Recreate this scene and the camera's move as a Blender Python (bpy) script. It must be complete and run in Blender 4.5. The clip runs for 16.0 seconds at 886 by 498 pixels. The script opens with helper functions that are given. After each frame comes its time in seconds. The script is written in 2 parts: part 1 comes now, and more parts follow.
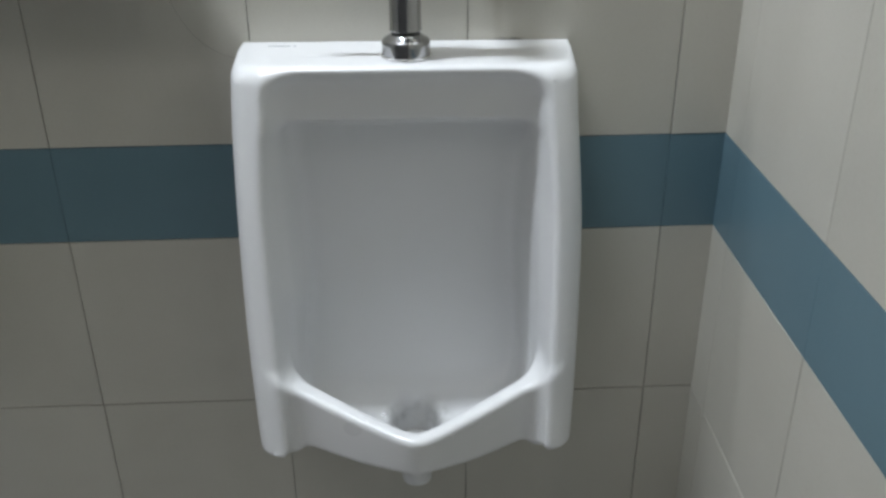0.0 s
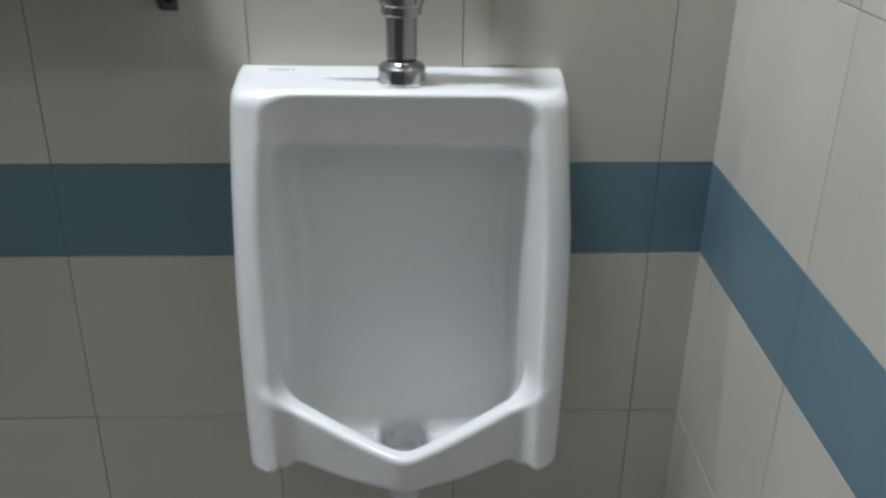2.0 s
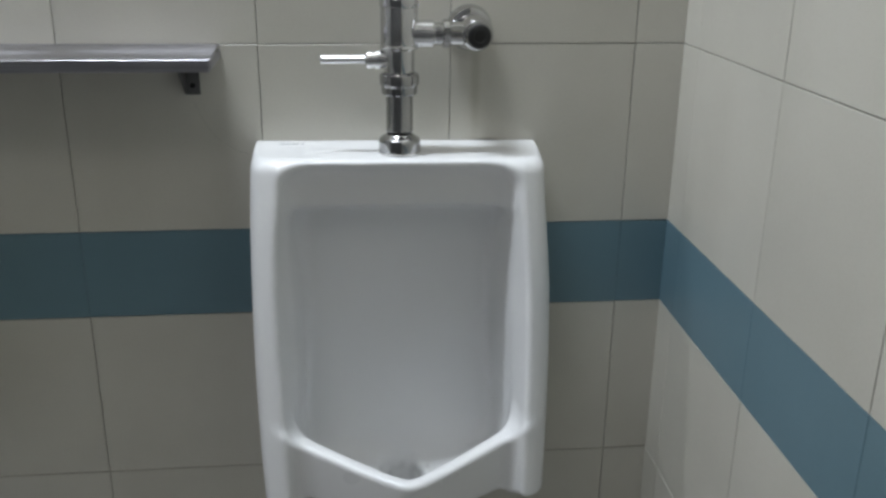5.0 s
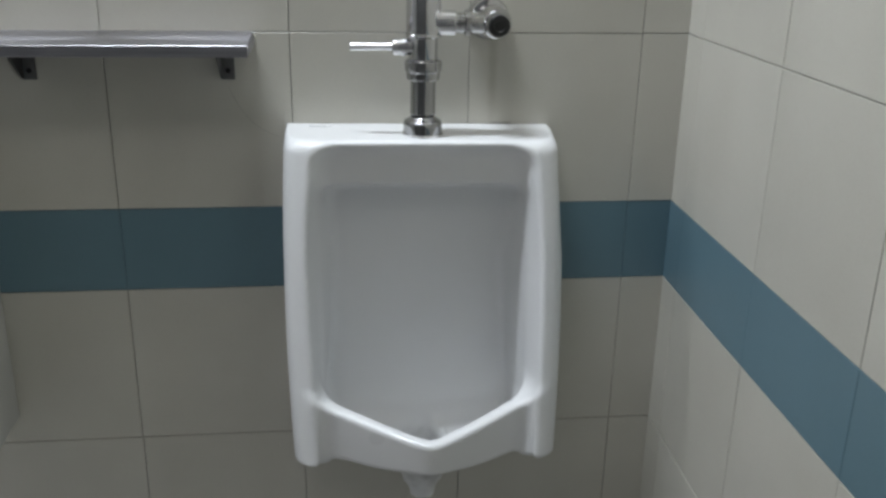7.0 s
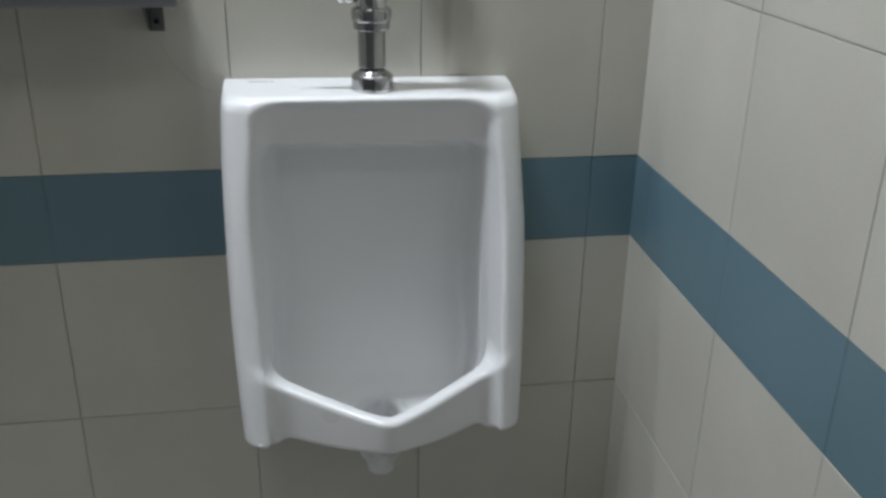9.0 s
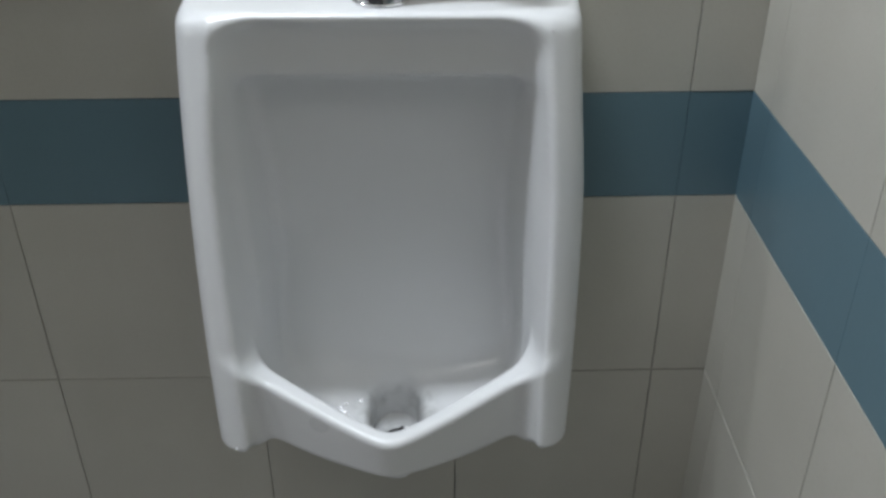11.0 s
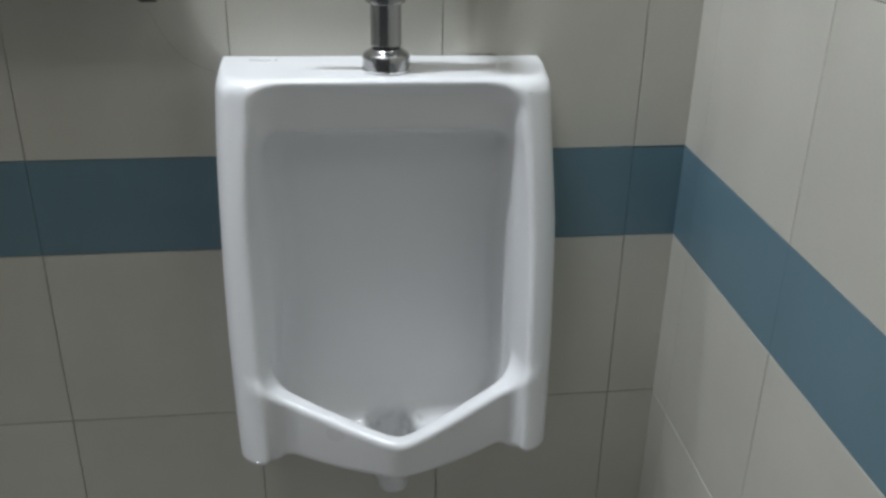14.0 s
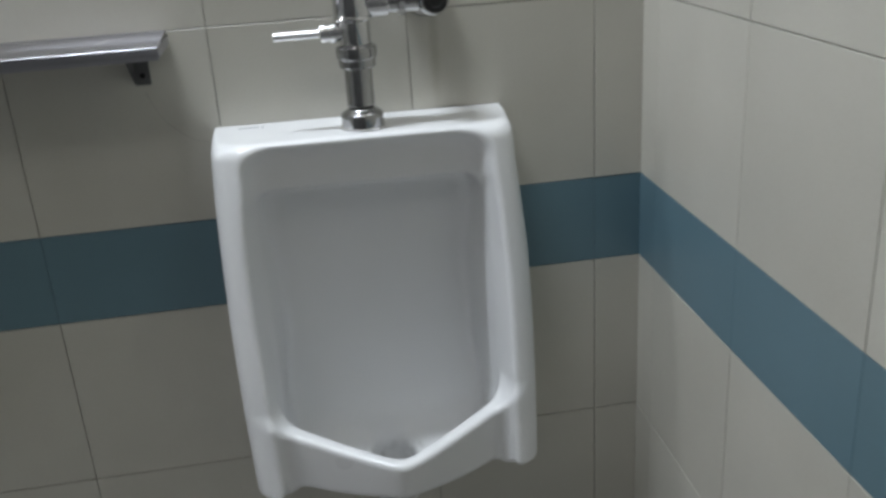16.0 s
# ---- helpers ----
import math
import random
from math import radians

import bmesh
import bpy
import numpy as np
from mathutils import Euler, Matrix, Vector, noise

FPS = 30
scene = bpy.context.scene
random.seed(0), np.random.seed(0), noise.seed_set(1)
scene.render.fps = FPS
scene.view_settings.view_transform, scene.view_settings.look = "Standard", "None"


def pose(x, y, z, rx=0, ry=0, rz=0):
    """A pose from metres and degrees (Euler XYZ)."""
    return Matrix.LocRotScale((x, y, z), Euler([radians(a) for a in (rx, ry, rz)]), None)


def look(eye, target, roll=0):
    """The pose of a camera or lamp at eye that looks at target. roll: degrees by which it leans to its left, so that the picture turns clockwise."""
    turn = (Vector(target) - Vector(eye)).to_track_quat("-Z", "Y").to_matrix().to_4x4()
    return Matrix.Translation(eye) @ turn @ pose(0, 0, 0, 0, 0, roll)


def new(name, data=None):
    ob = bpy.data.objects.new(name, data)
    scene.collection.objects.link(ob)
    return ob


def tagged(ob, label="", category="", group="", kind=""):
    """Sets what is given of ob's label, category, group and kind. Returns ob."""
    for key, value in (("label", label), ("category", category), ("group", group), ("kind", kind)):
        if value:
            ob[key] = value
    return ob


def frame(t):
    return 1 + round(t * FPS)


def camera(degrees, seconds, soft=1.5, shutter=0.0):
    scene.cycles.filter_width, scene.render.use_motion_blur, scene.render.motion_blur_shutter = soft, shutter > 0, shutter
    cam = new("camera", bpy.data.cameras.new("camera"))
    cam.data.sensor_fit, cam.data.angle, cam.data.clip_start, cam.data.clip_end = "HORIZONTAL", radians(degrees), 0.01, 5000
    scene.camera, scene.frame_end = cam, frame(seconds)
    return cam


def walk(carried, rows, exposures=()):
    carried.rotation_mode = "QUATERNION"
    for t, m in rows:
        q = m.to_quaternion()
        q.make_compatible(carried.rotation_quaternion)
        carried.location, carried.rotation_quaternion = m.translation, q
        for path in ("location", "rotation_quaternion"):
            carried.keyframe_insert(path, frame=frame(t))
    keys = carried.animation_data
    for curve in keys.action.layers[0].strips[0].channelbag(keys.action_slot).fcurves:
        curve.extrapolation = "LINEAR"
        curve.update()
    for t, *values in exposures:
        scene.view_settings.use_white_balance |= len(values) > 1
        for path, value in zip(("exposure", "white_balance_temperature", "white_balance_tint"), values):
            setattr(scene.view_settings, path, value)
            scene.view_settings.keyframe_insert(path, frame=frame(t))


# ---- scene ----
cam = camera(51.1, 16.0, soft=2.8, shutter=0.5)
PATH = [
    (0, (-0.091, -1.275, 1.517), (-0.015, 0.508, 0.614), -0.5),
    (0.5, (-0.077, -1.244, 1.52), (-0.022, 0.532, 0.603), -0.3),
    (1, (-0.069, -1.241, 1.515), (-0.033, 0.535, 0.595), -0.0),
    (1.5, (-0.074, -1.256, 1.52), (-0.02, 0.538, 0.637), 0.0),
    (2, (-0.086, -1.298, 1.531), (0.0, 0.503, 0.667), 0.8),
    (2.5, (-0.118, -1.345, 1.538), (0.021, 0.483, 0.738), 0.1),
    (3, (-0.176, -1.387, 1.535), (0.052, 0.462, 0.807), -0.1),
    (3.5, (-0.155, -1.386, 1.54), (0.064, 0.481, 0.859), 0.1),
    (6, (-0.205, -1.561, 1.535), (0.007, 0.311, 0.864), 0.9),
    (6.5, (-0.224, -1.581, 1.532), (-0.007, 0.3, 0.889), 0.9),
    (7, (-0.227, -1.571, 1.541), (-0.003, 0.295, 0.856), 1.1),
    (7.5, (-0.236, -1.545, 1.533), (0.014, 0.309, 0.826), 1.7),
    (8, (-0.255, -1.556, 1.547), (0.046, 0.286, 0.829), 1.8),
    (8.5, (-0.237, -1.551, 1.544), (0.078, 0.293, 0.834), 1.4),
    (9, (-0.213, -1.468, 1.526), (0.101, 0.345, 0.741), 1.0),
    (9.5, (-0.108, -1.258, 1.506), (0.018, 0.548, 0.655), 0.6),
    (10, (-0.050, -1.140, 1.495), (-0.021, 0.62, 0.546), -0.3),
    (12.5, (-0.035, -1.101, 1.492), (0.019, 0.595, 0.433), 0.1),
    (13, (-0.046, -1.172, 1.518), (0.027, 0.582, 0.559), 2.6),
    (13.5, (-0.093, -1.239, 1.52), (0.05, 0.547, 0.63), 2.3),
    (14, (-0.162, -1.317, 1.508), (0.067, 0.48, 0.661), 1.0),
    (14.5, (-0.211, -1.360, 1.524), (0.055, 0.439, 0.692), 1.6),
    (15, (-0.218, -1.382, 1.515), (0.035, 0.453, 0.762), 0.9),
    (15.5, (-0.235, -1.377, 1.54), (0.051, 0.432, 0.737), -0.3),
    (16, (-0.173, -1.443, 1.53), (0.091, 0.397, 0.794), -3.7),
]
walk(cam, [(t, look(eye, target, roll)) for t, eye, target, roll in PATH], exposures=[(0.0, -0.04), (2.0, -0.08), (3.5, -0.22), (6.0, -0.08), (7.5, -0.12), (9.5, -0.12), (10.0, -0.2), (12.5, -0.18), (14.0, -0.12), (16.0, -0.22)])

# ---- plan: the tiled wall stands in the plane y = 0, the side wall in the plane x = SIDE, the floor at z = 0 ----
SIDE = 0.381
PITCH = 0.30
BAND_LOW, BAND_HIGH = 0.90, 1.05
ROOM_LEFT, ROOM_BACK, ROOM_TOP = -3.6, -2.7, 3.6
CX = -0.0848  # middle of the urinal
WELL = 0.140  # middle of its outlet, out from the wall

# ---- light ----
world = bpy.data.worlds.new("world")
scene.world = world
world.use_nodes = True
world.node_tree.nodes["Background"].inputs[0].default_value = (0.8, 0.85, 0.9, 1)
world.node_tree.nodes["Background"].inputs[1].default_value = 0.02


LAMPS = (  # x, y, length, depth, watts, colour
    (-0.66, -0.270, 0.70, 0.13, 60.0, (0.905, 0.98, 1.075)),
    (-3.00, -0.125, 0.90, 0.05, 22.5, (0.945, 0.98, 1.055)),
    # fill lamp, added out of view to lighten the bowl and walls
    (-0.95, -2.00, 1.20, 0.60, 7.3, (1.03, 0.98, 0.92)),
)
for x, y, span, deep, watts, colour in LAMPS:
    lamp = bpy.data.lights.new("tube_light", "AREA")
    lamp.shape, lamp.size, lamp.size_y, lamp.energy, lamp.color = "RECTANGLE", span, deep, watts, colour
    new("tube_light", lamp).location = (x, y, ROOM_TOP - 0.075)


# ---- materials ----
def material(name, colour, rough=0.5, metal=0.0, coat=0.0):
    mat = bpy.data.materials.new(name)
    mat.use_nodes = True
    shader = mat.node_tree.nodes["Principled BSDF"]
    shader.inputs["Base Color"].default_value = (*colour, 1)
    shader.inputs["Roughness"].default_value = rough
    shader.inputs["Metallic"].default_value = metal
    shader.inputs["Coat Weight"].default_value = coat
    return mat, mat.node_tree.nodes, mat.node_tree.links, shader


def noise_of(nodes, links, coord, scale, detail=4.0, stretch=None):
    tex = nodes.new("ShaderNodeTexNoise")
    tex.inputs["Scale"].default_value, tex.inputs["Detail"].default_value = scale, detail
    if stretch:
        mapping = nodes.new("ShaderNodeMapping")
        mapping.inputs["Scale"].default_value = stretch
        links.new(coord, mapping.inputs["Vector"])
        coord = mapping.outputs["Vector"]
    links.new(coord, tex.inputs["Vector"])
    return tex.outputs["Fac"]


def ramp_of(nodes, links, value, stops):
    ramp = nodes.new("ShaderNodeValToRGB")
    ramp.color_ramp.elements[0].position, ramp.color_ramp.elements[0].color = stops[0][0], (*stops[0][1], 1)
    ramp.color_ramp.elements[1].position, ramp.color_ramp.elements[1].color = stops[-1][0], (*stops[-1][1], 1)
    for place, colour in stops[1:-1]:
        e = ramp.color_ramp.elements.new(place)
        e.color = (*colour, 1)
    links.new(value, ramp.inputs["Fac"])
    return ramp.outputs["Color"]


def mixed(nodes, links, a, b, factor, mode="MULTIPLY"):
    mix = nodes.new("ShaderNodeMix")
    mix.data_type, mix.blend_type = "RGBA", mode
    if isinstance(factor, float):
        mix.inputs[0].default_value = factor
    else:
        links.new(factor, mix.inputs[0])
    links.new(a, mix.inputs[6])
    links.new(b, mix.inputs[7])
    return mix.outputs[2]


def bump_of(nodes, links, shader, height, strength, distance):
    bump = nodes.new("ShaderNodeBump")
    bump.inputs["Strength"].default_value, bump.inputs["Distance"].default_value = strength, distance
    links.new(height, bump.inputs["Height"])
    links.new(bump.outputs["Normal"], shader.inputs["Normal"])


def tile_material(name, dark, light, rough):
    """Glazed tile: soft clouding, wiped streaks, fine specks, a small change from tile to tile, a faintly wavy glaze."""
    mat, nodes, links, shader = material(name, light, rough)
    place = nodes.new("ShaderNodeNewGeometry").outputs["Position"]
    info = nodes.new("ShaderNodeObjectInfo").outputs["Random"]
    cloud = noise_of(nodes, links, place, 5.0, 5.0)
    base = ramp_of(nodes, links, cloud, [(0.3, dark), (0.7, light)])
    smear = ramp_of(nodes, links, noise_of(nodes, links, place, 6.0, 4.0, (1.0, 1.0, 0.12)), [(0.35, (0.97, 0.967, 0.96)), (0.65, (1, 1, 1))])
    base = mixed(nodes, links, base, smear, 1.0)
    speck = ramp_of(nodes, links, noise_of(nodes, links, place, 260.0, 2.0), [(0.3, (0.95, 0.945, 0.93)), (0.55, (1, 1, 1))])
    piece = ramp_of(nodes, links, info, [(0.0, (0.95, 0.95, 0.945)), (1.0, (1, 1, 1))])
    links.new(mixed(nodes, links, mixed(nodes, links, base, speck, 0.6), piece, 1.0), shader.inputs["Base Color"])
    grime = noise_of(nodes, links, place, 9.0, 6.0)
    rr = nodes.new("ShaderNodeMapRange")
    rr.inputs["To Min"].default_value, rr.inputs["To Max"].default_value = rough - 0.03, rough + 0.06
    links.new(grime, rr.inputs["Value"])
    links.new(rr.outputs["Result"], shader.inputs["Roughness"])
    bump_of(nodes, links, shader, noise_of(nodes, links, place, 22.0, 2.0), 0.03, 0.004)
    # a darker upright streak under the stop valve
    off = nodes.new("ShaderNodeVectorMath")
    off.operation = "MULTIPLY_ADD"
    links.new(place, off.inputs[0])
    off.inputs[1].default_value, off.inputs[2].default_value = (1.0, 1.0, 0.085), (-0.041, 0.0, -0.11)
    far = nodes.new("ShaderNodeVectorMath")
    far.operation = "LENGTH"
    links.new(off.outputs["Vector"], far.inputs[0])
    wave = nodes.new("ShaderNodeMath")
    wave.operation = "MULTIPLY_ADD"
    links.new(noise_of(nodes, links, place, 40.0, 4.0), wave.inputs[0])
    wave.inputs[1].default_value = -0.006
    links.new(far.outputs["Value"], wave.inputs[2])
    valve_streak = ramp_of(nodes, links, wave.outputs[0], [(0.0, (0.84, 0.83, 0.80)), (0.004, (0.93, 0.925, 0.91)), (0.007, (1, 1, 1))])
    base = shader.inputs["Base Color"].links[0].from_socket
    links.new(mixed(nodes, links, base, valve_streak, 1.0), shader.inputs["Base Color"])
    return mat


TILE = tile_material("cream_tile", (0.535, 0.52, 0.462), (0.577, 0.562, 0.502), 0.32)
BAND = tile_material("blue_tile", (0.118, 0.203, 0.248), (0.128, 0.218, 0.266), 0.34)


def grout_material():
    mat, nodes, links, shader = material("grout", (0.12, 0.115, 0.1), 0.9)
    place = nodes.new("ShaderNodeNewGeometry").outputs["Position"]
    grain = ramp_of(nodes, links, noise_of(nodes, links, place, 38.0, 6.0), [(0.3, (0.45, 0.44, 0.41)), (0.75, (1, 1, 1))])
    dirt = ramp_of(nodes, links, noise_of(nodes, links, place, 4.5, 3.0), [(0.38, (0.19, 0.185, 0.165)), (0.62, (0.52, 0.51, 0.46))])
    links.new(mixed(nodes, links, dirt, grain, 1.0), shader.inputs["Base Color"])
    bump_of(nodes, links, shader, noise_of(nodes, links, place, 400.0), 0.4, 0.001)
    return mat


GROUT = grout_material()


def ceramic_material():
    mat, nodes, links, shader = material("vitreous_china", (0.80, 0.81, 0.82), 0.13, 0.0, 0.0)
    place = nodes.new("ShaderNodeNewGeometry").outputs["Position"]
    film = noise_of(nodes, links, place, 4.0, 2.0, (1.0, 1.0, 0.35))
    links.new(ramp_of(nodes, links, film, [(0.25, (0.735, 0.742, 0.745)), (0.75, (0.77, 0.775, 0.78))]), shader.inputs["Base Color"])
    china = shader.inputs["Base Color"].links[0].from_socket
    # grey stain round the outlet, deepened to put the well's shade into the colour
    away = nodes.new("ShaderNodeVectorMath")
    away.operation = "DISTANCE"
    links.new(place, away.inputs[0])
    away.inputs[1].default_value = (CX, -WELL, 0.626)
    ragged = nodes.new("ShaderNodeMath")
    ragged.operation = "MULTIPLY_ADD"
    links.new(noise_of(nodes, links, place, 55.0, 7.0), ragged.inputs[0])
    ragged.inputs[1].default_value = -0.05
    links.new(away.outputs["Value"], ragged.inputs[2])
    stain_and_well_shade = ramp_of(nodes, links, ragged.outputs[0], [(0.0, (0.42, 0.42, 0.41)), (0.018, (0.66, 0.66, 0.65)), (0.034, (0.93, 0.93, 0.925)), (0.05, (1, 1, 1))])
    links.new(mixed(nodes, links, china, stain_and_well_shade, 1.0), shader.inputs["Base Color"])
    rr = nodes.new("ShaderNodeMapRange")
    rr.inputs["To Min"].default_value, rr.inputs["To Max"].default_value = 0.24, 0.36
    links.new(noise_of(nodes, links, place, 6.0, 2.0), rr.inputs["Value"])
    links.new(rr.outputs["Result"], shader.inputs["Roughness"])
    shader.inputs["Coat Weight"].default_value = 0.22
    shader.inputs["Coat Roughness"].default_value = 0.07
    bump_of(nodes, links, shader, noise_of(nodes, links, place, 30.0, 2.0), 0.02, 0.003)
    return mat


CERAMIC = ceramic_material()


def chrome_material(name, tone, low, high):
    mat, nodes, links, shader = material(name, (tone, tone, tone * 1.01), low, 1.0)
    place = nodes.new("ShaderNodeNewGeometry").outputs["Position"]
    rr = nodes.new("ShaderNodeMapRange")
    rr.inputs["To Min"].default_value, rr.inputs["To Max"].default_value = low, high
    links.new(noise_of(nodes, links, place, 60.0, 6.0), rr.inputs["Value"])
    links.new(rr.outputs["Result"], shader.inputs["Roughness"])
    return mat


CHROME = chrome_material("polished_chrome", 0.60, 0.05, 0.14)


def brushed_material():
    mat, nodes, links, shader = material("brushed_steel", (0.5, 0.5, 0.52), 0.38, 1.0)
    place = nodes.new("ShaderNodeNewGeometry").outputs["Position"]
    hair = noise_of(nodes, links, place, 300.0, 3.0, (0.02, 1.0, 1.0))
    links.new(ramp_of(nodes, links, hair, [(0.3, (0.38, 0.375, 0.40)), (0.7, (0.50, 0.495, 0.53))]), shader.inputs["Base Color"])
    bump_of(nodes, links, shader, hair, 0.15, 0.0005)
    shader.inputs["Anisotropic"].default_value = 0.5
    return mat


STEEL = brushed_material()
# Dark bracket steel, with the shade under the shelf also in its tone.
DULL = chrome_material("dull_steel", 0.17, 0.4, 0.6)
SATIN = chrome_material("satin_chrome", 0.8, 0.13, 0.26)
# Chrome of a darker tone, for nut, tailpiece and flange.
DARK_CHROME = chrome_material("dark_chrome", 0.42, 0.12, 0.26)
# Pale, rough chrome: the lamp's reflection on the lever is in its tone.
LEVER = chrome_material("lamp_pale_chrome", 0.9, 0.30, 0.42)
GRIMY = chrome_material("grimy_chrome", 0.16, 0.2, 0.5)
BLACK = material("black_rubber", (0.018, 0.018, 0.018), 0.45)[0]
# For solid discs that paint the shade inside holes, and for dark crumbs.
NEAR_BLACK = material("near_black", (0.01, 0.01, 0.01), 0.9)[0]
MARK = material("grey_print", (0.46, 0.47, 0.48), 0.5)[0]
WATER, _, _, water_shader = material("water", (1.0, 1.0, 1.0), 0.02)
water_shader.inputs["Transmission Weight"].default_value = 1.0
water_shader.inputs["IOR"].default_value = 1.33
THREAD = material("dark_thread", (0.15, 0.14, 0.13), 0.8)[0]
SEALANT = material("aged_sealant", (0.28, 0.27, 0.25), 0.7)[0]


def plain_material(name, dark, light, rough, scale):
    mat, nodes, links, shader = material(name, light, rough)
    place = nodes.new("ShaderNodeNewGeometry").outputs["Position"]
    links.new(ramp_of(nodes, links, noise_of(nodes, links, place, scale, 6.0), [(0.3, dark), (0.7, light)]), shader.inputs["Base Color"])
    bump_of(nodes, links, shader, noise_of(nodes, links, place, scale * 12), 0.1, 0.002)
    return mat


PAINT = plain_material("painted_plaster", (0.46, 0.46, 0.45), (0.52, 0.52, 0.51), 0.6, 3.0)
# Tone set dark so the chrome mirrors dark and less light bounces.
DARK_REFLECTED = plain_material("dark_reflected_plaster", (0.085, 0.085, 0.085), (0.12, 0.12, 0.12), 0.5, 3.0)
CEILING = plain_material("ceiling_board", (0.7, 0.7, 0.68), (0.76, 0.76, 0.74), 0.8, 4.0)
# Floor is out of view; tone raised to bounce light up under the bowl.
FLOOR = plain_material("floor_tile", (0.29, 0.285, 0.275), (0.36, 0.355, 0.345), 0.4, 6.0)
PANEL = plain_material("laminate_panel", (0.5, 0.5, 0.47), (0.56, 0.56, 0.53), 0.4, 5.0)
TUBE, _, _, tube_shader = material("lit_tube", (0.9, 0.9, 0.9), 0.4)
tube_shader.inputs["Emission Color"].default_value = (0.92, 0.98, 1.0, 1)
tube_shader.inputs["Emission Strength"].default_value = 4.0
LAMP_BODY = material("white_enamel", (0.8, 0.8, 0.8), 0.4)[0]


# ---- mesh helpers ----
def mesh_of(name, bm, mat, smooth=False):
    me = bpy.data.meshes.new(name)
    bm.to_mesh(me)
    bm.free()
    me.materials.append(mat)
    if smooth:
        me.shade_smooth()
    return me


def part(name, bm, mat, parent=None, label="", smooth=False):
    ob = new(name, mesh_of(name, bm, mat, smooth))
    if parent:
        ob.parent = parent
    if label:
        tagged(ob, label)
    return ob


def thing(name, place, label, category, kind="", group=""):
    ob = new(name)
    ob.location = place
    ob.empty_display_size = 0.05
    return tagged(ob, label, category, group, kind)


def box(low, high, bevel=0.0, segments=2):
    bm = bmesh.new()
    bmesh.ops.create_cube(bm, size=1)
    for v in bm.verts:
        v.co = Vector([low[i] + (v.co[i] + 0.5) * (high[i] - low[i]) for i in range(3)])
    if bevel:
        bmesh.ops.bevel(bm, geom=bm.edges[:], offset=bevel, segments=segments, affect="EDGES", profile=0.5)
    return bm


def lathe(profile, turn=None, sides=48, squash=1.0):
    """A body of revolution round its own z axis; profile: pairs of radius and height, from one end to the other."""
    bm = bmesh.new()
    rings = []
    for r, z in profile:
        if r <= 1e-6:
            rings.append([bm.verts.new((0, 0, z))])
        else:
            rings.append([bm.verts.new((r * math.cos(a), squash * r * math.sin(a), z)) for a in [2 * math.pi * k / sides for k in range(sides)]])
    for a, b in zip(rings, rings[1:]):
        for k in range(sides):
            n = (k + 1) % sides
            if len(a) == 1 and len(b) > 1:
                bm.faces.new((a[0], b[n], b[k]))
            elif len(b) == 1 and len(a) > 1:
                bm.faces.new((a[k], a[n], b[0]))
            elif len(a) > 1:
                bm.faces.new((a[k], a[n], b[n], b[k]))
    bmesh.ops.recalc_face_normals(bm, faces=bm.faces[:])
    for e in bm.edges:
        if len(e.link_faces) == 2 and e.calc_face_angle(0) > radians(18):
            e.smooth = False
    if turn is not None:
        bm.transform(turn)
    return bm


ALONG_X = pose(0, 0, 0, 0, 90, 0)
ALONG_Y = pose(0, 0, 0, 90, 0, 0)


# ---- the room's shell ----
def shell(name, low, high, mat, label, category):
    ob = part(name, box(low, high), mat)
    return tagged(ob, label, category, kind="structure")


wall_north = shell("wall_north", (ROOM_LEFT, 0.004, 0), (SIDE + 0.15, 0.16, ROOM_TOP), GROUT, "wall of square cream glazed tiles with a blue band", "wall")
wall_east = shell("wall_east", (SIDE + 0.004, ROOM_BACK - 0.1, 0), (SIDE + 0.15, -0.001, ROOM_TOP), GROUT, "side wall of square cream tiles with a blue band", "wall")
wall_east.matrix_world = Matrix.Translation((SIDE, 0, 0)) @ pose(0, 0, 0, 0, 0, -0.85) @ Matrix.Translation((-SIDE, 0, 0))
shell("wall_west", (ROOM_LEFT - 0.15, ROOM_BACK, 0), (ROOM_LEFT, 0.16, ROOM_TOP), PAINT, "plain cream painted wall", "wall")
# Unseen wall; its darkness only shapes reflections and bounce.
shell("wall_south", (ROOM_LEFT - 0.15, ROOM_BACK - 0.15, 0), (SIDE + 0.15, ROOM_BACK, ROOM_TOP), DARK_REFLECTED, "unseen closing wall, kept dark for the chrome to mirror", "wall")
shell("floor", (ROOM_LEFT - 0.15, ROOM_BACK - 0.15, -0.1), (SIDE + 0.15, 0.16, 0), FLOOR, "unseen washroom floor, pale grey to bounce light upward", "floor")
shell("ceiling", (ROOM_LEFT - 0.15, ROOM_BACK - 0.15, ROOM_TOP), (SIDE + 0.15, 0.16, ROOM_TOP + 0.1), CEILING, "plain white ceiling", "ceiling")


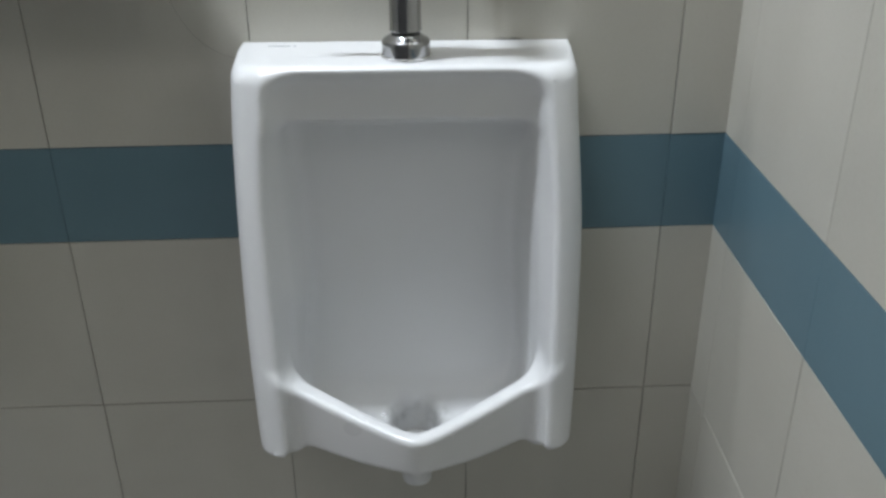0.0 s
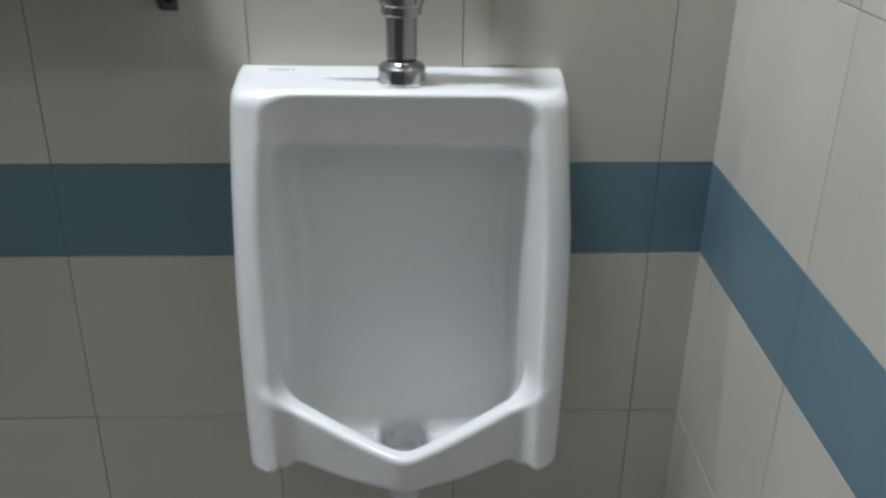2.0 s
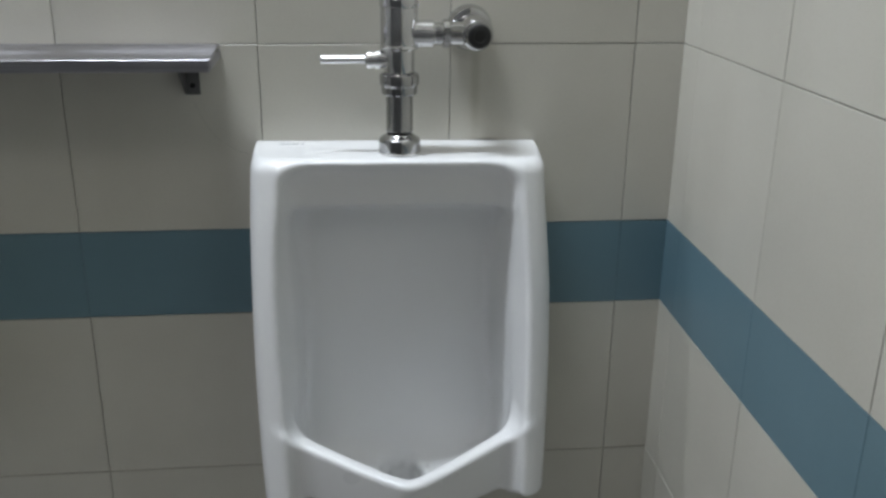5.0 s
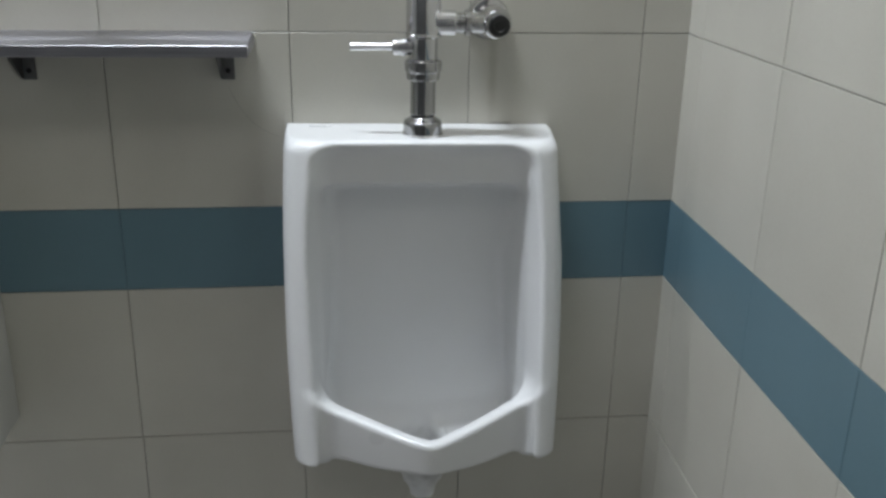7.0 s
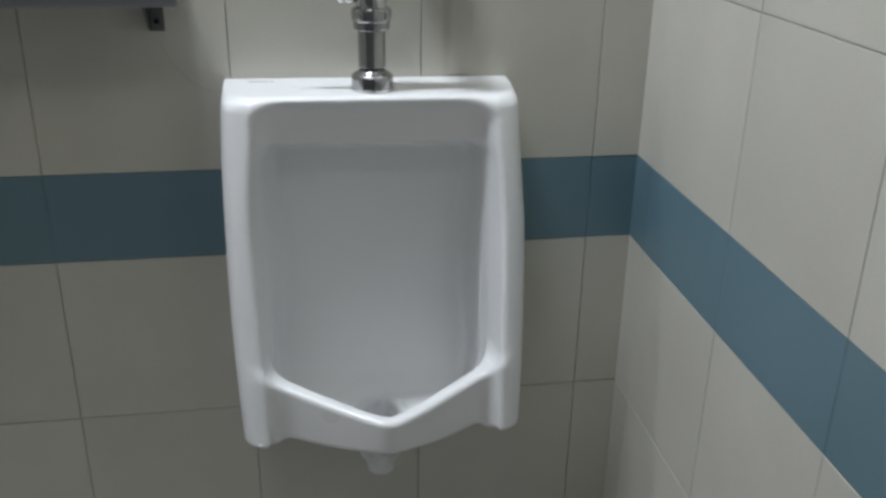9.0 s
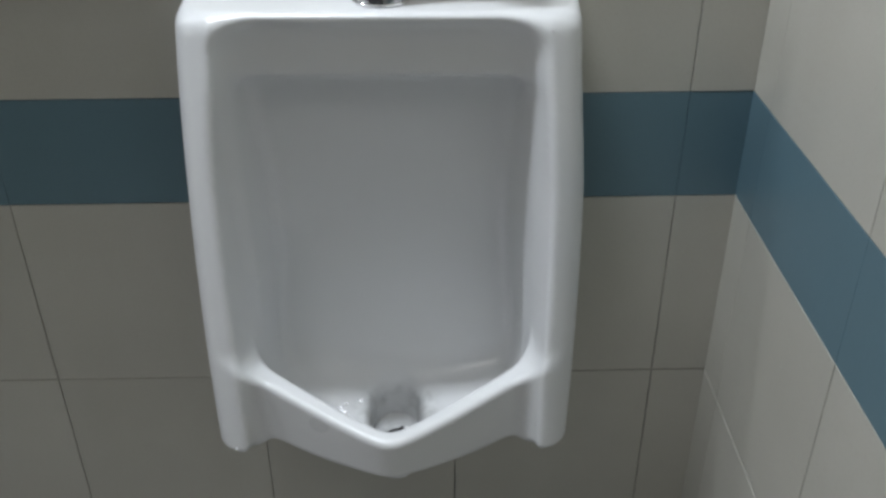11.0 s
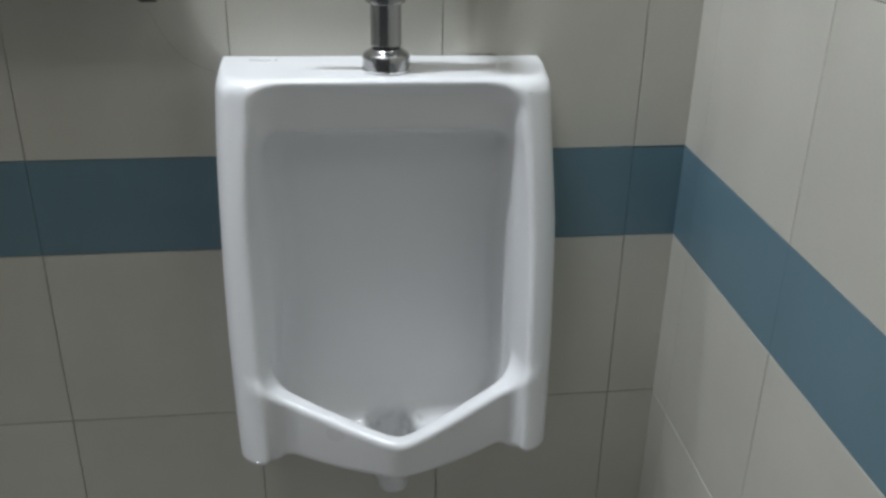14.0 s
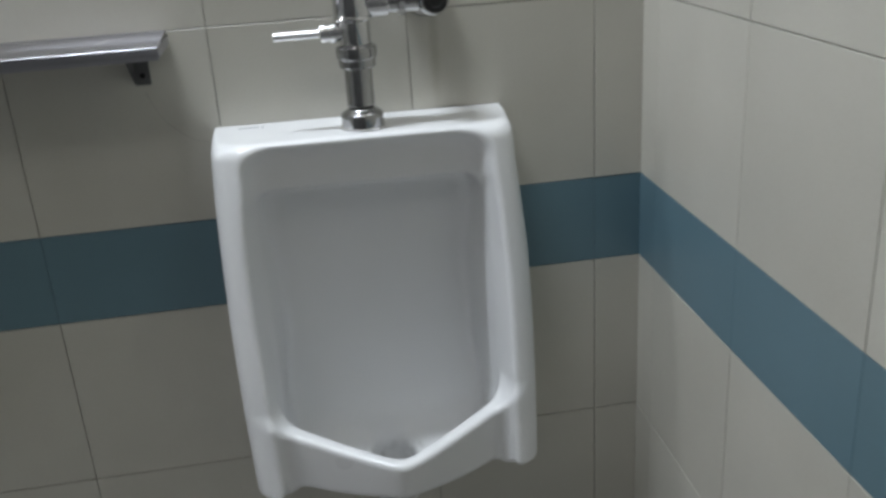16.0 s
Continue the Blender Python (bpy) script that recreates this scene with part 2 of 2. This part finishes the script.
# Fixtures stand out of view; the fill lamp's one is purely added.
def ceiling_batten(x, y, span, deep):
    h, w = span / 2, deep / 2 + 0.016
    lamp = thing("ceiling_light", (x, y, ROOM_TOP), "unseen white enamel tube light fixed under the plain ceiling", "lamp", group="ceiling lights")
    part("housing", box((-h, -w, -0.045), (h, w, 0), 0.008), LAMP_BODY, lamp)
    for s in (-1, 1):
        part("end_cap", box((s * h - 0.012, -w - 0.002, -0.068), (s * h + 0.012, w + 0.002, 0), 0.006), LAMP_BODY, lamp)
    for row in ((0,) if deep < 0.1 else (-0.035, 0.035) if deep < 0.2 else (-0.24, -0.08, 0.08, 0.24)):
        bm = lathe([(0, -h + 0.01), (0.012, -h + 0.01), (0.013, 0), (0.012, h - 0.01), (0, h - 0.01)], ALONG_X, 20)
        bm.transform(Matrix.Translation((0, row, -0.058)))
        part("tube", bm, TUBE, lamp, smooth=True)


for x, y, span, deep, watts, colour in LAMPS:
    ceiling_batten(x, y, span, deep)


# ---- the urinal: one smooth body, worked out as a blended solid and skinned ----
def blend_max(a, b, k):
    h = np.clip(0.5 - 0.5 * (b - a) / k, 0, 1)
    return b + (a - b) * h + k * h * (1 - h)


def blend_min(a, b, k):
    return -blend_max(-a, -b, k)


def lip_front(u):
    ridge = 0.3235 - 0.66 * np.sqrt(u * u + 0.020 ** 2)
    return blend_max(ridge, 0.205 + 0 * u, 0.02)


def wing_front(z):
    return 0.143 + (1.185 - z) * 0.200


def half_width(z):
    return 0.2310 - np.where(z > 0.97, 0.13, 0.11) * (z - 0.97) ** 2


def urinal_solid(x, d, z):
    """Signed distance, roughly: x from the middle, d from the wall, z up."""
    u = np.sqrt((x - 0.0065 * (1.196 - z)) ** 2 + 1e-8)
    hw, front = half_width(z), wing_front(z)
    left = np.clip(-x / 0.1, 0, 1)  # the casting leans out a little more on this side
    side = u - hw + (0.006 - 0.0075 * left) * np.clip(d / 0.14, 0, 1) * np.clip((z - 1.0) / 0.13, 0, 1)
    face = (d - front + 0.36 * np.clip(u - hw + 0.040, 0, 0.05)) * 0.96
    body = blend_max(side, face, 0.026)
    body = blend_max(body, z - 1.196, 0.022 * np.clip((d - 0.04) / 0.08, 0.05, 1))
    body = blend_max(body, 0.672 - 0.07 * np.clip((0.115 - d) / 0.03, 0, 1) - z, 0.004)
    # the sides slope in from the rim; shallow recess behind its top, then the deep back under a ledge
    high = np.clip((z - 0.75) / 0.24, 0, 1)
    top = np.clip((z - 1.0) / 0.14, 0, 1)
    inner = (u - hw + 0.042 - 0.006 * left * np.clip((z - 0.85) / 0.2, 0, 1) + 0.007 * top + (0.08 + 0.21 * high) * (front - d)) * 0.97
    back = 0.035 + 0.054 * np.clip((z - 0.80) / 0.32, 0, 1.1) ** 2 + 0.036 * np.clip((0.79 - z) / 0.14, 0, 1.2) ** 2
    upper = blend_max(blend_max(inner, z - 1.1885, 0.045), 0.120 - d, 0.028)
    lower = blend_max(blend_max(inner + 0.003, z - 1.119, 0.030), back - d, 0.018)
    hollow = blend_min(upper, lower, 0.010)
    body = blend_max(body, -hollow, 0.011)
    # the bowl with its pointed lip and the basin in it
    lip = lip_front(u)
    crown = 0.746 + 0.020 * np.clip(u / 0.17, 0, 1.2) ** 1.3
    under = 0.672 + 0.016 * np.exp(-(u / 0.07) ** 2) - 0.64 * np.clip(lip - 0.012 - d, 0, 0.155)
    bowl = blend_max((d - lip + 0.03 * np.clip(crown - z, 0, 1)) * 0.84, z - crown, 0.010)
    bowl = blend_max(bowl, (under - z) * 0.85, 0.009)
    bowl = blend_max(bowl, u - (hw - 0.046), 0.012)
    ground = 0.640 + 0.9 * u * u + 0.10 * np.clip(0.12 - d, 0, 1)
    ground = blend_max(ground, under + 0.014, 0.02)
    basin = blend_max((d - lip + 0.027 + 0.06 * u) * 0.84, (ground - z) * 0.9, 0.030)
    bowl = blend_max(bowl, -basin, 0.011)
    solid = blend_min(body, bowl, 0.038)
    # outlet: a horn below, a straight-sided well above it
    round_well = np.sqrt(u * u + np.clip(np.abs(d - WELL) - 0.028, 0, 1) ** 2 + 1e-9)
    slant = 1.2 * np.clip(d - 0.15, 0, 1)
    cup = blend_max(round_well - 0.0385, 0.576 + slant - z, 0.02)
    cup = np.maximum(cup, z - 0.638)
    tail = np.sqrt(u * u + (d - 0.150) ** 2 + np.clip(0.553 - z, 0, 1) ** 2) - 0.0220 - 0.10 * np.clip(z - 0.553, 0, 0.07)
    tail = np.maximum(tail, z - 0.622)
    solid = blend_min(blend_min(solid, cup, 0.015), tail, 0.02)
    well = np.maximum(round_well - 0.0315 - 0.06 * np.clip(z - 0.60, 0, 0.05), 0.592 + slant - z)
    well = np.maximum(well, z - 0.70)
    solid = blend_max(solid, -well, 0.018)
    return np.maximum(solid, 0.0005 - d)


def skinned(field, low, high, step):
    """The zero surface of a field, as vertices and faces: one vertex in each cell that the surface crosses, drawn onto it."""
    n = [int(round((high[i] - low[i]) / step)) + 1 for i in range(3)]
    axes = [low[i] + step * np.arange(n[i]) for i in range(3)]
    v = field(*np.meshgrid(*axes, indexing="ij"))
    inside = v < 0
    cells = np.zeros([k - 1 for k in n], dtype=int)
    for a in (0, 1):
        for b in (0, 1):
            for c in (0, 1):
                cells += inside[a:n[0] - 1 + a, b:n[1] - 1 + b, c:n[2] - 1 + c]
    crossed = (cells > 0) & (cells < 8)
    number = -np.ones(crossed.shape, dtype=int)
    spots = np.argwhere(crossed)
    number[crossed] = np.arange(len(spots))
    pts = np.array(low) + step * (spots + 0.5)
    e = step * 0.25
    for _ in range(5):
        f = field(*pts.T)
        g = np.stack([(field(*(pts + e * np.eye(3)[i]).T) - field(*(pts - e * np.eye(3)[i]).T)) / (2 * e) for i in range(3)], axis=1)
        move = -f[:, None] * g / np.maximum((g * g).sum(1), 0.05)[:, None]
        pts = pts + np.clip(move, -step, step) * 0.9
    faces = []
    for axis in range(3):
        o1, o2 = (axis + 1) % 3, (axis + 2) % 3
        first, second = np.moveaxis(inside, axis, 0)[:-1], np.moveaxis(inside, axis, 0)[1:]
        edge = np.moveaxis(first != second, 0, axis)
        start = np.moveaxis(first, 0, axis)
        at = np.argwhere(edge)
        at = at[(at[:, o1] > 0) & (at[:, o2] > 0) & (at[:, o1] < n[o1] - 1) & (at[:, o2] < n[o2] - 1)]
        quad = []
        for da, db in ((1, 1), (0, 1), (0, 0), (1, 0)):
            c = at.copy()
            c[:, o1] -= da
            c[:, o2] -= db
            quad.append(number[tuple(c.T)])
        quad = np.stack(quad, axis=1)
        flip = ~start[tuple(at.T)]
        quad[flip] = quad[flip][:, ::-1]
        faces.append(quad)
    return pts, np.concatenate(faces)


def urinal():
    ob = thing("urinal", (0, 0, 0), "white vitreous china wall urinal with pointed lip", "urinal")
    pts, faces = skinned(urinal_solid, (-0.243, -0.008, 0.552), (0.243, 0.344, 1.212), 0.0033)
    pts = pts * np.array((1, -1, 1))
    me = bpy.data.meshes.new("bowl")
    me.from_pydata(pts.tolist(), [], faces[:, ::-1].tolist())
    me.materials.append(CERAMIC)
    me.shade_smooth()
    me.update()
    bowl = new("bowl", me)
    bowl.parent = ob
    ob.matrix_world = Matrix.Translation((CX, 0, 1.196)) @ pose(0, 0, 0, 0, 0.5, 0) @ Matrix.Translation((0, 0, -1.196))
    # maker's mark on the top, as plain bars
    for name, x0, x1, y0, y1 in (("maker_mark", -0.187, -0.157, -0.028, -0.022), ("maker_mark", -0.153, -0.149, -0.028, -0.022)):
        part(name, box((x0, y0, 1.1955), (x1, y1, 1.1968), 0.0004, 1), MARK, ob, "small grey printed mark")
    return ob


urinal()


def drain_strainer():
    ob = thing("drain_strainer", (CX + 0.005, -WELL - 0.003, 0.5965), "small chrome strainer, wet and grimy, in the urinal's outlet", "drain")
    part("plate", lathe([(0, 0.0045), (0.008, 0.0042), (0.017, 0.0028), (0.026, 0.0008), (0.0285, -0.001), (0.0285, -0.006), (0, -0.006)], sides=32), GRIMY, ob, smooth=True)
    # solid discs, the dark inside of the holes put into their colour
    for k in range(7):
        a = 2 * math.pi * k / 6
        r = 0 if k == 6 else 0.0125
        bm = lathe([(0, 0.0012), (0.0036, 0.0012), (0.0042, 0), (0.0042, -0.003), (0, -0.003)], sides=12)
        bm.transform(Matrix.Translation((r * math.cos(a), r * math.sin(a), 0.0042 if k == 6 else 0.0034)))
        part("hole", bm, NEAR_BLACK, ob, "dark disc standing for a hole")
    return ob


drain_strainer()


def drain_grit():
    """Wet crumbs that lie on the strainer, dark and pale."""
    for name, mat, count, label in (("dark_grit", NEAR_BLACK, 9, "dark wet crumbs lying on the drain strainer"), ("pale_grit", LAMP_BODY, 5, "pale crumbs lying on the drain strainer")):
        bm = bmesh.new()
        for _ in range(count):
            a, r, s = random.uniform(0, 6.28), 0.024 * math.sqrt(random.random()), random.uniform(0.0022, 0.0048)
            made = bmesh.ops.create_icosphere(bm, subdivisions=1, radius=s)
            for v in made["verts"]:
                v.co = Vector((v.co.x * random.uniform(0.6, 1.3), v.co.y * random.uniform(0.6, 1.3), v.co.z * random.uniform(0.5, 0.9)))
                v.co += Vector((CX + 0.005 + r * math.cos(a), -WELL + r * math.sin(a), 0.6000 + 0.0015 * random.random()))
        tagged(part(name, bm, mat), label, "grit", kind="stuff")


drain_grit()


def water_drops():
    """Flat drops left on the basin's floor beside the outlet."""
    bm = bmesh.new()
    for _ in range(6):
        u, d, r = random.uniform(0.045, 0.080), random.uniform(0.110, 0.150), random.uniform(0.0025, 0.0060)
        made = bmesh.ops.create_icosphere(bm, subdivisions=2, radius=1.0)
        wide = random.uniform(0.7, 1.5)
        for v in made["verts"]:
            v.co = Vector((CX - u + v.co.x * r * wide, -d + v.co.y * r, 0.6415 + 0.9 * u * u + 0.1 * max(0.12 - d, 0) + v.co.z * 0.0008))
    drops = part("water_drops", bm, WATER, smooth=True)
    drops.visible_shadow = False
    return tagged(drops, "clear water drops lying on the urinal's basin", "water", kind="stuff")


water_drops()


def flush_valve():
    ax, ay = -0.086, -0.083
    ob = thing("flush_valve", (ax, ay, 1.1962), "polished chrome manual flush valve standing on the urinal's top", "valve")
    z0 = 1.1962

    def up(name, profile, mat=CHROME, label="", sides=48):
        return part(name, lathe([(r, z - z0) for r, z in profile], sides=sides), mat, ob, label, smooth=True)

    def along(name, profile, z, mat=CHROME, parent=ob, label="", sides=40, y=0.0):
        bm = lathe(profile, ALONG_X, sides)
        bm.transform(Matrix.Translation((0, y, z - z0)))
        return part(name, bm, mat, parent, label, smooth=True)

    flange = up("spud_flange", [(0, z0 + 0.0035), (0.0312, z0 + 0.0035), (0.0316, z0 + 0.0045), (0.0316, z0 + 0.0165), (0.0314, z0 + 0.0200), (0.0304, z0 + 0.0226), (0.0286, z0 + 0.0245), (0.0235, z0 + 0.0272), (0.0208, z0 + 0.0290), (0.0200, z0 + 0.0300), (0, z0 + 0.0300)], DARK_CHROME)
    part("base_ring", lathe([(0, 0), (0.0322, 0), (0.0330, 0.0010), (0.0330, 0.0030), (0.0322, 0.0040), (0, 0.0040)], sides=48), SATIN, flange, smooth=True)
    up("gasket", [(0, 1.2255), (0.0185, 1.2255), (0.0185, 1.2305), (0, 1.2305)], BLACK, "black rubber gasket")
    up("tailpiece", [(0, 1.2305), (0.0204, 1.2305), (0.0210, 1.232), (0.0204, 1.235), (0.0204, 1.288), (0, 1.288)], DARK_CHROME)
    nut = up("coupling_nut", [(0, 1.2865), (0.0252, 1.2865), (0.0268, 1.288), (0.0272, 1.2985), (0.0294, 1.301), (0.0300, 1.312), (0.0290, 1.3165), (0.0250, 1.3185), (0, 1.3185)], DARK_CHROME)
    for k in range(4):
        bm = box((0.0265, -0.0050, 1.303 - z0), (0.0312, 0.0050, 1.3165 - z0), 0.0012)
        bm.transform(pose(0, 0, 0, 0, 0, 45 + 90 * k))
        part("lug", bm, DARK_CHROME, nut)
    up("lower_body", [(0, 1.3185), (0.0222, 1.3185), (0.0228, 1.321), (0.0228, 1.3535), (0, 1.3535)])
    up("collar", [(0, 1.3535), (0.0272, 1.3535), (0.0288, 1.3550), (0.0288, 1.3580), (0.0276, 1.3600), (0, 1.3600)])
    up("upper_body", [(0, 1.3600), (0.0270, 1.3600), (0.0276, 1.364), (0.0276, 1.412), (0.0270, 1.414), (0, 1.414)])
    up("cover", [(0, 1.414), (0.0284, 1.414), (0.0290, 1.416), (0.0288, 1.426), (0.0262, 1.4320), (0.016, 1.4355), (0, 1.437)])
    # handle, pointing away from the side wall
    sock = along("handle_socket", [(0, -0.0505), (0.0112, -0.0505), (0.0136, -0.0485), (0.0140, -0.0420), (0.0128, -0.0405), (0.0128, -0.0385), (0.0146, -0.0370), (0.0148, -0.0285), (0.0136, -0.0270), (0.0136, -0.0180), (0, -0.0180)], 1.3380, SATIN)
    along("lever", [(0, -0.1165), (0.0056, -0.1165), (0.0064, -0.1150), (0.0064, -0.0980), (0.0060, -0.0540), (0.0066, -0.0505), (0, -0.0500)], 1.3380, LEVER, sock)
    # supply, towards the side wall
    along("outlet", [(0, 0.0180), (0.0200, 0.0180), (0.0206, 0.0290), (0.0206, 0.0490), (0.0192, 0.0510), (0, 0.0510)], 1.3752, SATIN)
    along("union_neck", [(0, 0.0505), (0.0162, 0.0505), (0.0162, 0.0560), (0.0172, 0.0570), (0.0172, 0.0605), (0.0158, 0.0615), (0.0158, 0.0650), (0, 0.0650)], 1.3752)
    along("union_nut", [(0, 0.0640), (0.0195, 0.0640), (0.0212, 0.0655), (0.0212, 0.0735), (0.0198, 0.0750), (0, 0.0750)], 1.3752, sides=12)
    along("supply_pipe", [(0, 0.0745), (0.0172, 0.0745), (0.0172, 0.1010), (0.0195, 0.1030), (0.0195, 0.1060), (0, 0.1060)], 1.3752)
    return ob


flush_valve()


def stop_valve():
    x, z = 0.029, 1.3752
    ob = thing("stop_valve", (x, 0, z), "chrome control stop with black screw cap on tiled wall", "valve")

    def out(name, profile, mat=CHROME, label="", sides=48):
        return part(name, lathe(profile, ALONG_Y, sides), mat, ob, label, smooth=True)

    out("escutcheon", [(0, 0.0005), (0.0355, 0.0005), (0.0362, 0.003), (0.0352, 0.010), (0.0312, 0.021), (0.0262, 0.0228), (0.0215, 0.023), (0, 0.023)])
    out("stop_body", [(0, 0.022), (0.0185, 0.022), (0.0185, 0.046), (0.0225, 0.053), (0.0252, 0.064), (0.0258, 0.078), (0.0250, 0.092), (0.0225, 0.101), (0.0205, 0.104), (0, 0.104)])
    cap = out("cap_ring", [(0, 0.1035), (0.0192, 0.1035), (0.0198, 0.106), (0.0198, 0.1145), (0.0188, 0.1165), (0.0160, 0.1165), (0, 0.1165)])
    bm = lathe([(0, 0.1160), (0.0172, 0.1160), (0.0172, 0.1195), (0.0160, 0.1215), (0.0095, 0.1222), (0.0085, 0.1205), (0, 0.1205)], ALONG_Y, 40)
    part("cap_insert", bm, BLACK, cap, "black plastic screw cap", smooth=True)
    return ob


stop_valve()


def wall_shelf():
    left, right, deep = -0.80, -0.358, 0.119
    ob = thing("wall_shelf", ((left + right) / 2, 0, 1.3465), "brushed stainless steel wall shelf on two brackets", "shelf")
    hx = (right - left) / 2
    tray = part("tray", box((-hx, -deep, -0.0050), (hx, -0.0008, -0.0025), 0.0008), STEEL, ob)
    for v in tray.data.vertices:
        v.co.z += 0.0065 * (1 + v.co.y / deep)
    part("front_lip", box((-hx, -deep - 0.0025, -0.0205), (hx, -deep + 0.0003, -0.0027), 0.0011, 3), STEEL, tray)
    part("back_lip", box((-hx, -0.0024, 0.0010), (hx, -0.0004, 0.0042), 0.0008), STEEL, tray)
    for s in (-1, 1):
        part("end_fold", box((s * hx - 0.0012, -deep + 0.001, -0.0170), (s * hx + 0.0012, -0.001, -0.0029), 0.0006), STEEL, tray)
    for x in (-0.720, -0.405):
        bx = x - (left + right) / 2
        bracket = part("bracket", box((bx - 0.008, -0.0032, -0.0735), (bx + 0.0140, -0.0004, -0.0050), 0.0008), DULL, ob, "dull steel bracket")
        bm = bmesh.new()
        w = 0.0012
        rows = [[bm.verts.new((bx - 0.0072 + s * w, y, z)) for y, z in ((-0.003, -0.070), (-0.012, -0.070), (-0.088, -0.010), (-0.088, -0.0052), (-0.003, -0.0052))] for s in (-1, 1)]
        bm.faces.new(rows[0])
        bm.faces.new(rows[1][::-1])
        for k in range(5):
            bm.faces.new((rows[0][k], rows[1][k], rows[1][(k + 1) % 5], rows[0][(k + 1) % 5]))
        bmesh.ops.recalc_face_normals(bm, faces=bm.faces[:])
        part("gusset", bm, DULL, bracket)
        # solid plug, coloured as the shade inside a screw hole
        bm = lathe([(0, 0.0002), (0.0042, 0.0002), (0.0042, 0.0046), (0.0030, 0.0050), (0, 0.0050)], ALONG_Y, 16)
        bm.transform(Matrix.Translation((bx + 0.003, 0, -0.0590)))
        part("screw_hole_plug", bm, NEAR_BLACK, bracket, "dark plug standing for a screw hole")
    return ob


wall_shelf()


def privacy_screen():
    ob = thing("privacy_screen", (-0.825, 0, 0.655), "pale laminate privacy screen standing out from the tiled wall", "partition")
    part("panel", box((-0.011, -0.42, 0), (0.011, -0.0006, 0.56), 0.004, 3), PANEL, ob)
    for z in (0.09, 0.45):
        part("wall_clip", box((-0.0145, -0.030, z), (-0.0112, -0.0006, z + 0.04), 0.001), STEEL, ob)
    return ob


privacy_screen()


def loose_thread():
    curve = bpy.data.curves.new("thread", "CURVE")
    curve.dimensions, curve.bevel_depth, curve.resolution_u = "3D", 0.00013, 8
    line = curve.splines.new("BEZIER")
    spots = [(-0.403, 1.262), (-0.387, 1.227), (-0.371, 1.205), (-0.347, 1.186), (-0.322, 1.176)]
    line.bezier_points.add(len(spots) - 1)
    for p, (x, z) in zip(line.bezier_points, spots):
        p.co, p.handle_left_type, p.handle_right_type = (x, -0.0006, z), "AUTO", "AUTO"
    curve.materials.append(THREAD)
    return tagged(new("thread", curve), "fine dark thread stuck to the tiled wall", "thread")


loose_thread()


def sealant_bead():
    """Dirty remains of sealant along the joint of urinal and wall."""
    bm = bmesh.new()
    for k in range(6):
        x = CX + 0.125 + 0.0065 * k + random.uniform(-0.002, 0.002)
        part_bm = bmesh.ops.create_cube(bm, size=1)
        w, h = random.uniform(0.005, 0.009), random.uniform(0.0003, 0.0008)
        for v in part_bm["verts"]:
            v.co = Vector((x + v.co.x * w, -0.0012 + v.co.y * 0.002, 1.1965 + (v.co.z + 0.5) * h))
    return tagged(part("sealant", bm, SEALANT), "grimy grey sealant between urinal and wall", "sealant")


sealant_bead()


# ---- wall tiles ----
def courses():
    """The rows of tiles: low edge, high edge, whether it is the blue band."""
    rows = [(PITCH * k, PITCH * (k + 1), False) for k in range(3)] + [(BAND_LOW, BAND_HIGH, True)]
    return rows + [(BAND_HIGH + PITCH * k, min(BAND_HIGH + PITCH * (k + 1), ROOM_TOP), False) for k in range(9)]


TILE_MESHES = {}


def tile_mesh(wide, high, mat):
    key = (round(wide, 4), round(high, 4), mat.name)
    if key not in TILE_MESHES:
        bm = box((-wide / 2, 0, -high / 2), (wide / 2, 0.008, high / 2), 0.0004 if mat is BAND else 0.0005, 1)
        TILE_MESHES[key] = mesh_of("tile", bm, mat)
    return TILE_MESHES[key]


def lay(wall, edges, place_of, turn):
    for low, high, blue in courses():
        gap_low = 0.0005 if low in (BAND_LOW, BAND_HIGH) else 0.0008
        gap_high = 0.0005 if high in (BAND_LOW, BAND_HIGH) or blue else 0.0008
        for a, b in zip(edges, edges[1:]):
            side = 0.0002 if blue else 0.00065
            me = tile_mesh(b - a - 2 * side, high - low - gap_low - gap_high, BAND if blue else TILE)
            ob = new("tile", me)
            tilt = [random.uniform(-0.0008, 0.0008) for _ in range(2)]
            x, y, z = place_of((a + b) / 2, (low + gap_low + high - gap_high) / 2, random.uniform(-0.0002, 0.0002))
            ob.matrix_basis = Matrix.Translation((x, y, z)) @ Euler((tilt[0], 0, turn + tilt[1])).to_matrix().to_4x4()
            ob.parent = wall


back_edges = [SIDE + 0.0035] + [PITCH * k for k in range(1, -13, -1)]
lay(wall_north, sorted(back_edges)[0:], lambda s, z, out: (s, out, z), 0.0)
side_edges = [0.0] + [0.07 + PITCH * k for k in range(9)]
lay(wall_east, side_edges, lambda s, z, out: (SIDE + out, -s, z), -math.pi / 2)
